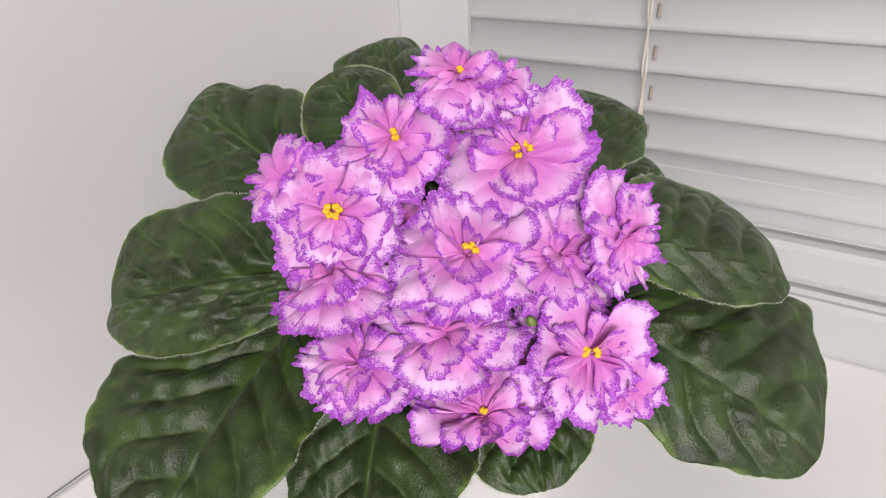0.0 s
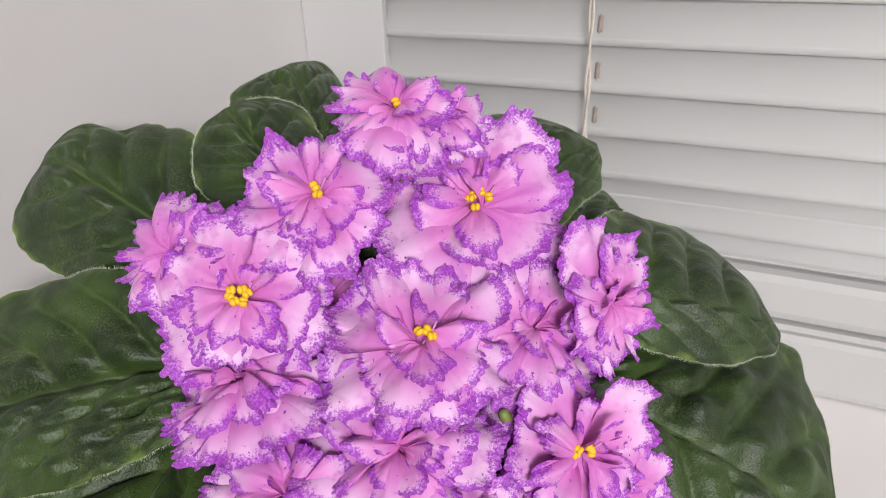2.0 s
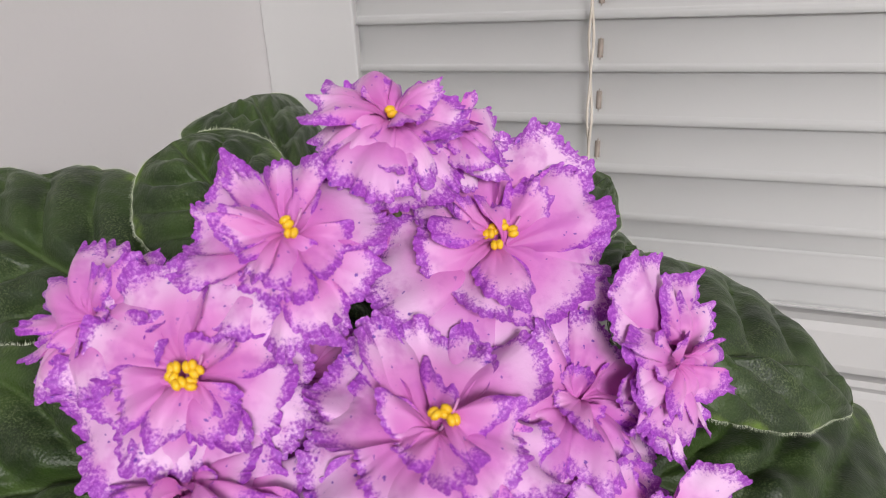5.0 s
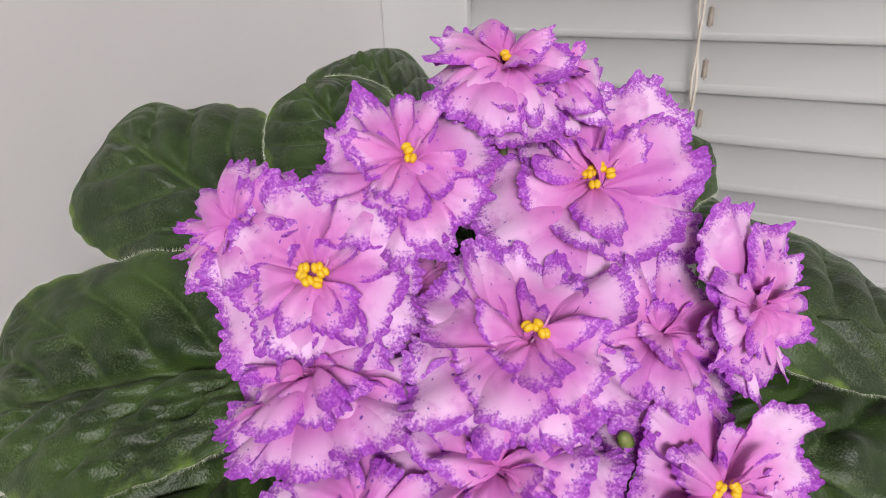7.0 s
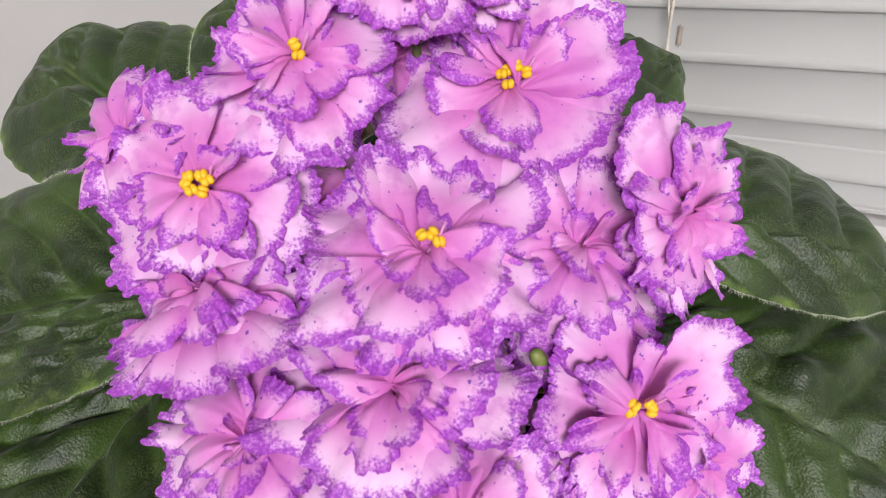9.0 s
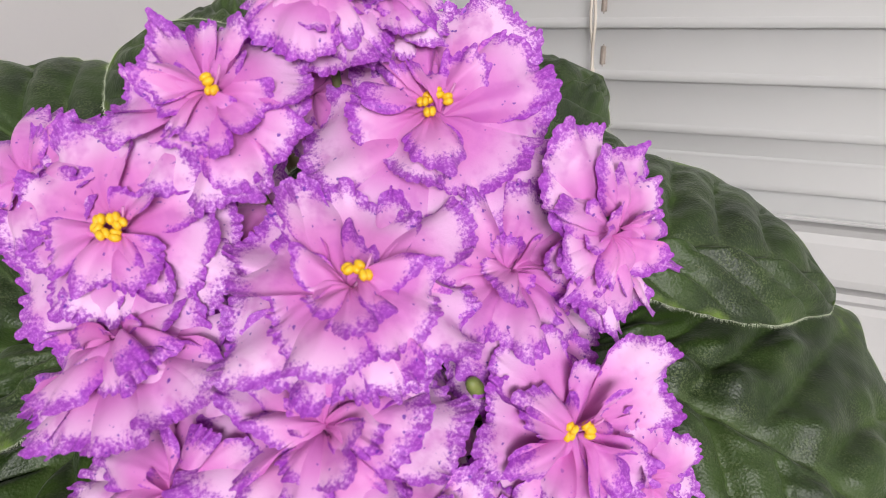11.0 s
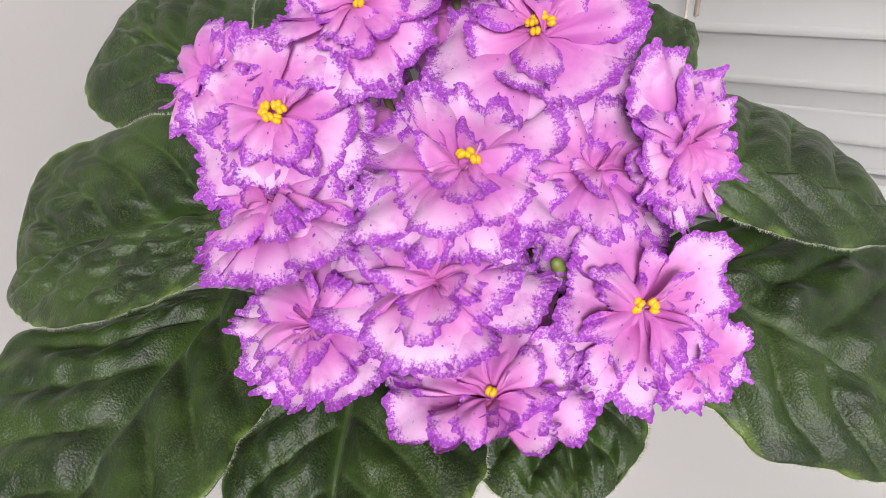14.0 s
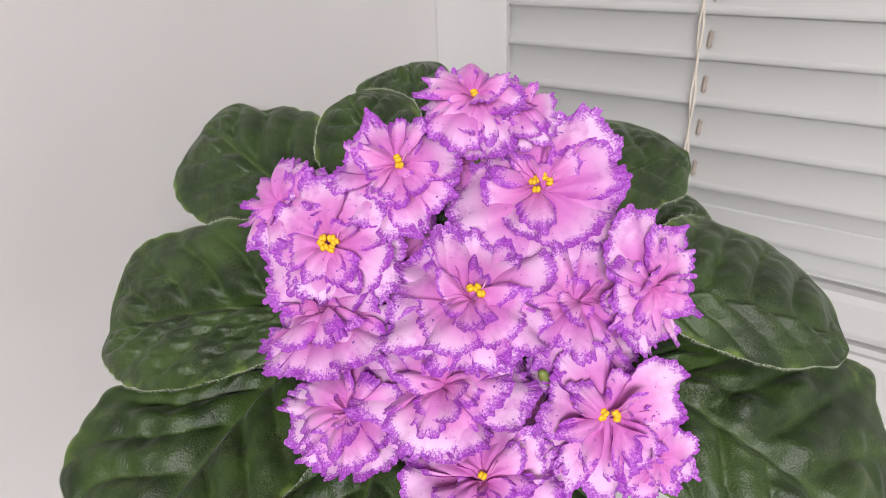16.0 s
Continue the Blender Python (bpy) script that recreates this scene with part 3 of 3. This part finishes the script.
flower((-0.1457, 0.1541, 0.1410), (0.379, -0.743, 0.552), 0.0199, [(200, 1.28, 44, 0, 14), (240, 1.25, 40, 0, 16), (280, 1.15, 40, 0, 16), (150, 1.15, 44, 4, 10), (20, 1.1, 40, 0, 12), (320, 1.1, 40, 0, 14), (125, 0.98, 54, 14, 6), (55, 0.98, 54, 14, 6), (-12, 0.96, 50, 12, 8), (218, 0.88, 50, 14, 8), (272, 0.88, 46, 14, 10), (262, 0.5, 46, 48, 20), (200, 0.55, 32, 34, 14), (305, 0.55, 36, 36, 14)], 6, 14)
flower((-0.1026, 0.1673, 0.1312), (0.287, -0.389, 0.876), 0.0222, [(135, 1.1, 32, 10, 4), (185, 1.1, 40, 4, 14), (230, 1.0, 38, 2, 18), (268, 0.95, 38, 2, 18), (310, 1.0, 38, 2, 18), (0, 1.1, 38, 6, 12), (40, 1.0, 36, 10, 8), (112, 1.05, 20, 18, 4), (88, 0.98, 46, 14, 2), (150, 0.85, 36, 20, 8), (205, 0.75, 40, 24, 14), (255, 0.72, 40, 24, 16), (325, 0.78, 42, 24, 12), (200, 0.42, 40, 52, 14), (-40, 0.46, 40, 52, 14), (-95, 0.46, 40, 46, 14)], 3, 15)
flower((-0.0651, 0.2069, 0.1277), (0.775, -0.397, 0.492), 0.0196, [(100, 1.05, 34, 20, 6), (62, 0.95, 30, 18, 6), (-2, 0.95, 26, 8, 10), (-28, 1.05, 26, 4, 14), (-75, 1.05, 28, 6, 10), (-110, 0.95, 30, 8, 12), (230, 0.8, 36, 8, 10), (135, 1.0, 34, 16, 8), (180, 0.75, 36, 20, 8), (85, 0.6, 36, 50, 12), (40, 0.55, 32, 46, 10), (130, 0.55, 34, 52, 12), (-60, 0.5, 26, 36, 10)], 0, 16)
flower((-0.0639, 0.1804, 0.0969), (0.618, -0.655, 0.435), 0.0221, [(212, 1.0, 36, 2, 12), (170, 0.88, 34, 6, 10), (-80, 1.1, 36, 4, 12), (-30, 1.15, 34, 4, 10), (120, 0.9, 34, 12, 4), (28, 0.98, 36, 10, 4), (75, 0.62, 22, 20, 4), (-55, 0.9, 34, 12, 10), (-110, 0.85, 34, 12, 12), (150, 0.5, 36, 52, 24), (-60, 0.46, 34, 44, 14), (20, 0.42, 26, 44, 10), (215, 0.55, 36, 30, 14)], 4, 17)
flower((-0.0869, 0.1496, 0.0865), (0.21, -0.35, 0.91), 0.0222, [(0, 1.1, 30, 6, 6), (35, 1.0, 30, 10, 6), (70, 0.88, 30, 14, 6), (110, 0.88, 30, 14, 6), (145, 1.0, 30, 10, 6), (180, 1.1, 30, 6, 6), (212, 0.66, 30, 6, 6), (250, 0.38, 32, 6, 6), (290, 0.38, 32, 6, 6), (328, 0.68, 30, 6, 6), (18, 0.8, 28, 26, 8), (55, 0.72, 28, 30, 8), (90, 0.68, 30, 32, 6), (125, 0.72, 28, 30, 8), (162, 0.8, 28, 26, 8), (200, 0.64, 28, 24, 8), (240, 0.3, 32, 22, 8), (300, 0.3, 32, 22, 8), (340, 0.66, 28, 24, 8), (40, 0.5, 32, 48, 10), (140, 0.5, 32, 48, 10), (215, 0.4, 32, 44, 10), (325, 0.4, 32, 44, 10)], 1, 18)
flower((-0.1036, 0.1546, 0.1068), (0.259, -0.345, 0.902), 0.0221, [(175, 1.05, 42, 8, 14), (130, 0.9, 40, 16, 8), (90, 0.85, 42, 20, 8), (45, 0.9, 38, 16, 8), (5, 1.12, 38, 6, 12), (-40, 0.9, 36, 4, 14), (-75, 0.85, 40, 4, 12), (-130, 0.95, 40, 4, 12), (-100, 0.75, 52, 24, 22), (150, 0.75, 40, 44, 40), (40, 0.7, 40, 44, 40), (-30, 0.7, 36, 44, 44), (80, 0.65, 44, 76, 85), (20, 0.5, 36, 70, 60), (170, 0.55, 36, 66, 60)], 0, 19)
flower((-0.1260, 0.1386, 0.0981), (0.184, -0.605, 0.775), 0.0209, [(110, 1.05, 44, 10, 6), (70, 0.95, 36, 12, 8), (190, 1.15, 34, 4, 14), (160, 1.05, 30, 8, 12), (240, 0.8, 36, 4, 10), (275, 0.78, 36, 4, 10), (-10, 1.05, 36, 4, 10), (-45, 0.85, 36, 4, 10), (222, 0.8, 44, 46, 50), (-28, 0.85, 42, 48, 50), (280, 0.75, 40, 40, 40), (95, 0.7, 40, 70, 70), (170, 0.6, 34, 60, 60)], 0, 20)
flower((-0.1436, 0.1482, 0.1205), (-0.086, -0.171, 0.982), 0.0210, [(190, 1.12, 26, 4, 14), (215, 1.0, 30, 2, 18), (245, 0.95, 32, 0, 20), (280, 0.98, 32, 0, 20), (318, 0.98, 30, 2, 18), (350, 1.02, 30, 4, 14), (25, 0.9, 32, 12, 8), (65, 0.8, 34, 18, 6), (110, 0.8, 34, 18, 6), (150, 0.95, 32, 12, 8), (230, 0.75, 36, 40, 44), (300, 0.8, 36, 42, 46), (0, 0.65, 34, 44, 40), (120, 0.6, 40, 72, 80), (60, 0.6, 40, 72, 80)], 0, 21)
flower((-0.1693, 0.1579, 0.1460), (-0.033, -0.740, 0.672), 0.0194, 'ball', 0, 22)
flower((-0.0836, 0.1942, 0.1214), (0.596, -0.421, 0.684), 0.0210, 'ball', 0, 23)
flower((-0.1378, 0.1786, 0.1272), (0.483, -0.521, 0.704), 0.0197, 'shut', 0, 24)
flower((-0.0902, 0.1788, 0.0921), (0.872, -0.224, 0.436), 0.0121, 'shut', 0, 25)
flower((-0.0748, 0.1676, 0.0803), (0.696, -0.497, 0.518), 0.0100, 'open', 0, 26)
flower((-0.0519, 0.1898, 0.0807), (0.793, -0.564, 0.231), 0.0145, 'open', 0, 27)
flower((-0.1314, 0.2020, 0.1547), (0.437, -0.640, 0.631), 0.0162, 'shut', 0, 28)
flower((-0.1138, 0.2076, 0.1758), (0.506, -0.273, 0.818), 0.0141, 'ball', 0, 29)
flower((-0.1320, 0.1592, 0.1018), (0.316, -0.631, 0.709), 0.0150, 'shut', 0, 30)
flower((-0.1158, 0.1534, 0.0863), (0.437, -0.640, 0.631), 0.0105, 'shut', 0, 31)
flower((-0.0801, 0.1947, 0.1077), (0.596, -0.515, 0.616), 0.0195, 'full', 0, 32)
leaf((-0.1920, 0.1892, 0.1280), (-0.2677, 0.1965, 0.1531), (-0.2414, 0.1730, 0.1213), (-0.2175, 0.2239, 0.1559), 31, [(-80, 0.03, 12), (-64, 0.1, 12), (-48, 0.05, 12), (-31, -0.04, 13), (-12, -0.07, 14), (5, -0.01, 16), (31, 0.06, 14), (43, -0.28, 16), (73, -0.13, 16), (85, 0.04, 9), (96, -0.11, 9)])
leaf((-0.1619, 0.2074, 0.1392), (-0.2016, 0.2223, 0.1658), (-0.1996, 0.2024, 0.1455), (-0.1767, 0.2359, 0.1564), 32, [(-55, -0.04, 12), (-24, 0.05, 14), (0, 0.04, 18), (24, 0.07, 16), (42, 0.1, 13), (60, 0.1, 12)])
leaf((-0.1684, 0.2306, 0.1430), (-0.2165, 0.2805, 0.1713), (-0.2241, 0.2517, 0.1613), (-0.1926, 0.2842, 0.1573), 33, [(-56, 0.03, 13), (-39, -0.06, 16), (-15, -0.08, 21), (16, 0.06, 19), (36, 0.22, 15)])
leaf((-0.1139, 0.2460, 0.1321), (-0.0961, 0.3198, 0.1370), (-0.1356, 0.3230, 0.1439), (-0.0936, 0.2812, 0.1198), 34, [(-65, 0.16, 10), (-52, 0.14, 9), (-40, 0.14, 10), (-25, 0.12, 12), (-8, 0.03, 16), (17, -0.04, 18), (39, -0.12, 14), (53, 0.04, 14), (77, -0.12, 18)])
leaf((-0.1071, 0.2545, 0.1178), (-0.0795, 0.3313, 0.0958), (-0.0938, 0.3258, 0.1139), (-0.0926, 0.2934, 0.1026), 35)
leaf((-0.0705, 0.2353, 0.1114), (-0.0166, 0.2808, 0.0875), (-0.0581, 0.3122, 0.1080), (-0.0359, 0.2429, 0.0902), 36, [(-79, -0.12, 14), (-49, -0.04, 10), (-34, 0.02, 10), (-23, 0.07, 9), (23, -0.11, 16), (48, -0.18, 16), (66, -0.13, 16), (91, -0.03, 16), (109, -0.09, 13)])
leaf((-0.0661, 0.2248, 0.0792), (0.0073, 0.2355, 0.0437), (-0.0067, 0.2880, 0.0646), (-0.0367, 0.2001, 0.0507), 37, [(-63, 0.14, 8), (-38, 0.03, 12), (-21, -0.02, 12), (-6, 0.03, 13), (15, -0.04, 13), (27, -0.04, 10), (42, -0.15, 15), (68, -0.19, 19), (91, 0.03, 15), (108, -0.11, 12)])
leaf((-0.1781, 0.1606, 0.1066), (-0.2573, 0.1301, 0.0851), (-0.1982, 0.1218, 0.0866), (-0.2344, 0.1619, 0.1234), 38, [(-119, -0.04, 17), (-69, -0.02, 22), (-38, -0.11, 24), (30, -0.03, 15), (52, -0.02, 15), (70, -0.03, 14), (90, -0.02, 15)])
leaf((-0.1822, 0.1491, 0.0744), (-0.1724, 0.0754, 0.0484), (-0.1437, 0.1228, 0.0660), (-0.2220, 0.0942, 0.0634), 39, [(-94, -0.02, 8), (-83, 0.07, 8), (-71, -0.07, 26), (34, -0.12, 26), (50, -0.06, 12), (65, 0.02, 15), (89, 0.03, 15), (105, 0.21, 12)])
leaf((-0.1407, 0.1707, 0.0717), (-0.1152, 0.1144, 0.0449), (-0.0943, 0.1529, 0.0626), (-0.1567, 0.1326, 0.0627), 40, [(-65, -0.05, 14), (111, 0.05, 15)])
leaf((-0.0982, 0.1972, 0.0704), (-0.0692, 0.1597, 0.0535), (-0.0642, 0.1882, 0.0636), (-0.0986, 0.1585, 0.0598), 41, [(-81, 0.04, 12), (-64, -0.06, 16), (-38, -0.14, 19), (-14, -0.02, 15), (2, -0.02, 13)])
leaf((-0.1381, 0.2139, 0.1070), (-0.1479, 0.2265, 0.1303), (-0.1559, 0.2125, 0.1189), (-0.1329, 0.2282, 0.1201), 42)
leaf((-0.1206, 0.2058, 0.0790), (-0.0950, 0.1959, 0.0671), (-0.0951, 0.2104, 0.0767), (-0.1159, 0.1885, 0.0667), 43)
leaf((-0.1427, 0.2033, 0.0952), (-0.1545, 0.1727, 0.0869), (-0.1350, 0.1825, 0.0798), (-0.1618, 0.1909, 0.0987), 44)
leaf((-0.1075, 0.2346, 0.1026), (-0.0892, 0.2480, 0.1139), (-0.1090, 0.2476, 0.1174), (-0.0853, 0.2348, 0.0979), 45)


# a withered petal and two green buds between the blooms
def bits():
    r = np.random.RandomState(90)
    for (x, y, z), turn in (((-0.1072, 0.1425, 0.0815), 60),):
        me = petal_mesh(r, 0.007, radians(-90), 0.007, radians(32), radians(15), radians(30), 1.2, 0.0, (0, 0))
        me.materials.clear()
        me.materials.append(WITHER)
        ob = part("withered_petal", me, None, violet, "withered cream petal")
        ob.matrix_basis = pose(x - violet.location.x, y - violet.location.y, z - violet.location.z, 60, 10, turn - 20)
    for (x, y, z), turn in (((-0.1294, 0.1430, 0.0990), 30), ((-0.0850, 0.1808, 0.1020), -40)):
        bm = bmesh.new()
        bmesh.ops.create_uvsphere(bm, u_segments=14, v_segments=9, radius=0.0026, matrix=Matrix.Diagonal((0.8, 0.8, 1.7, 1)))
        ob = part("bud", bm, BUD, violet, "small green flower bud")
        ob.matrix_basis = pose(x - violet.location.x, y - violet.location.y, z - violet.location.z, 35, 20, turn)


bits()
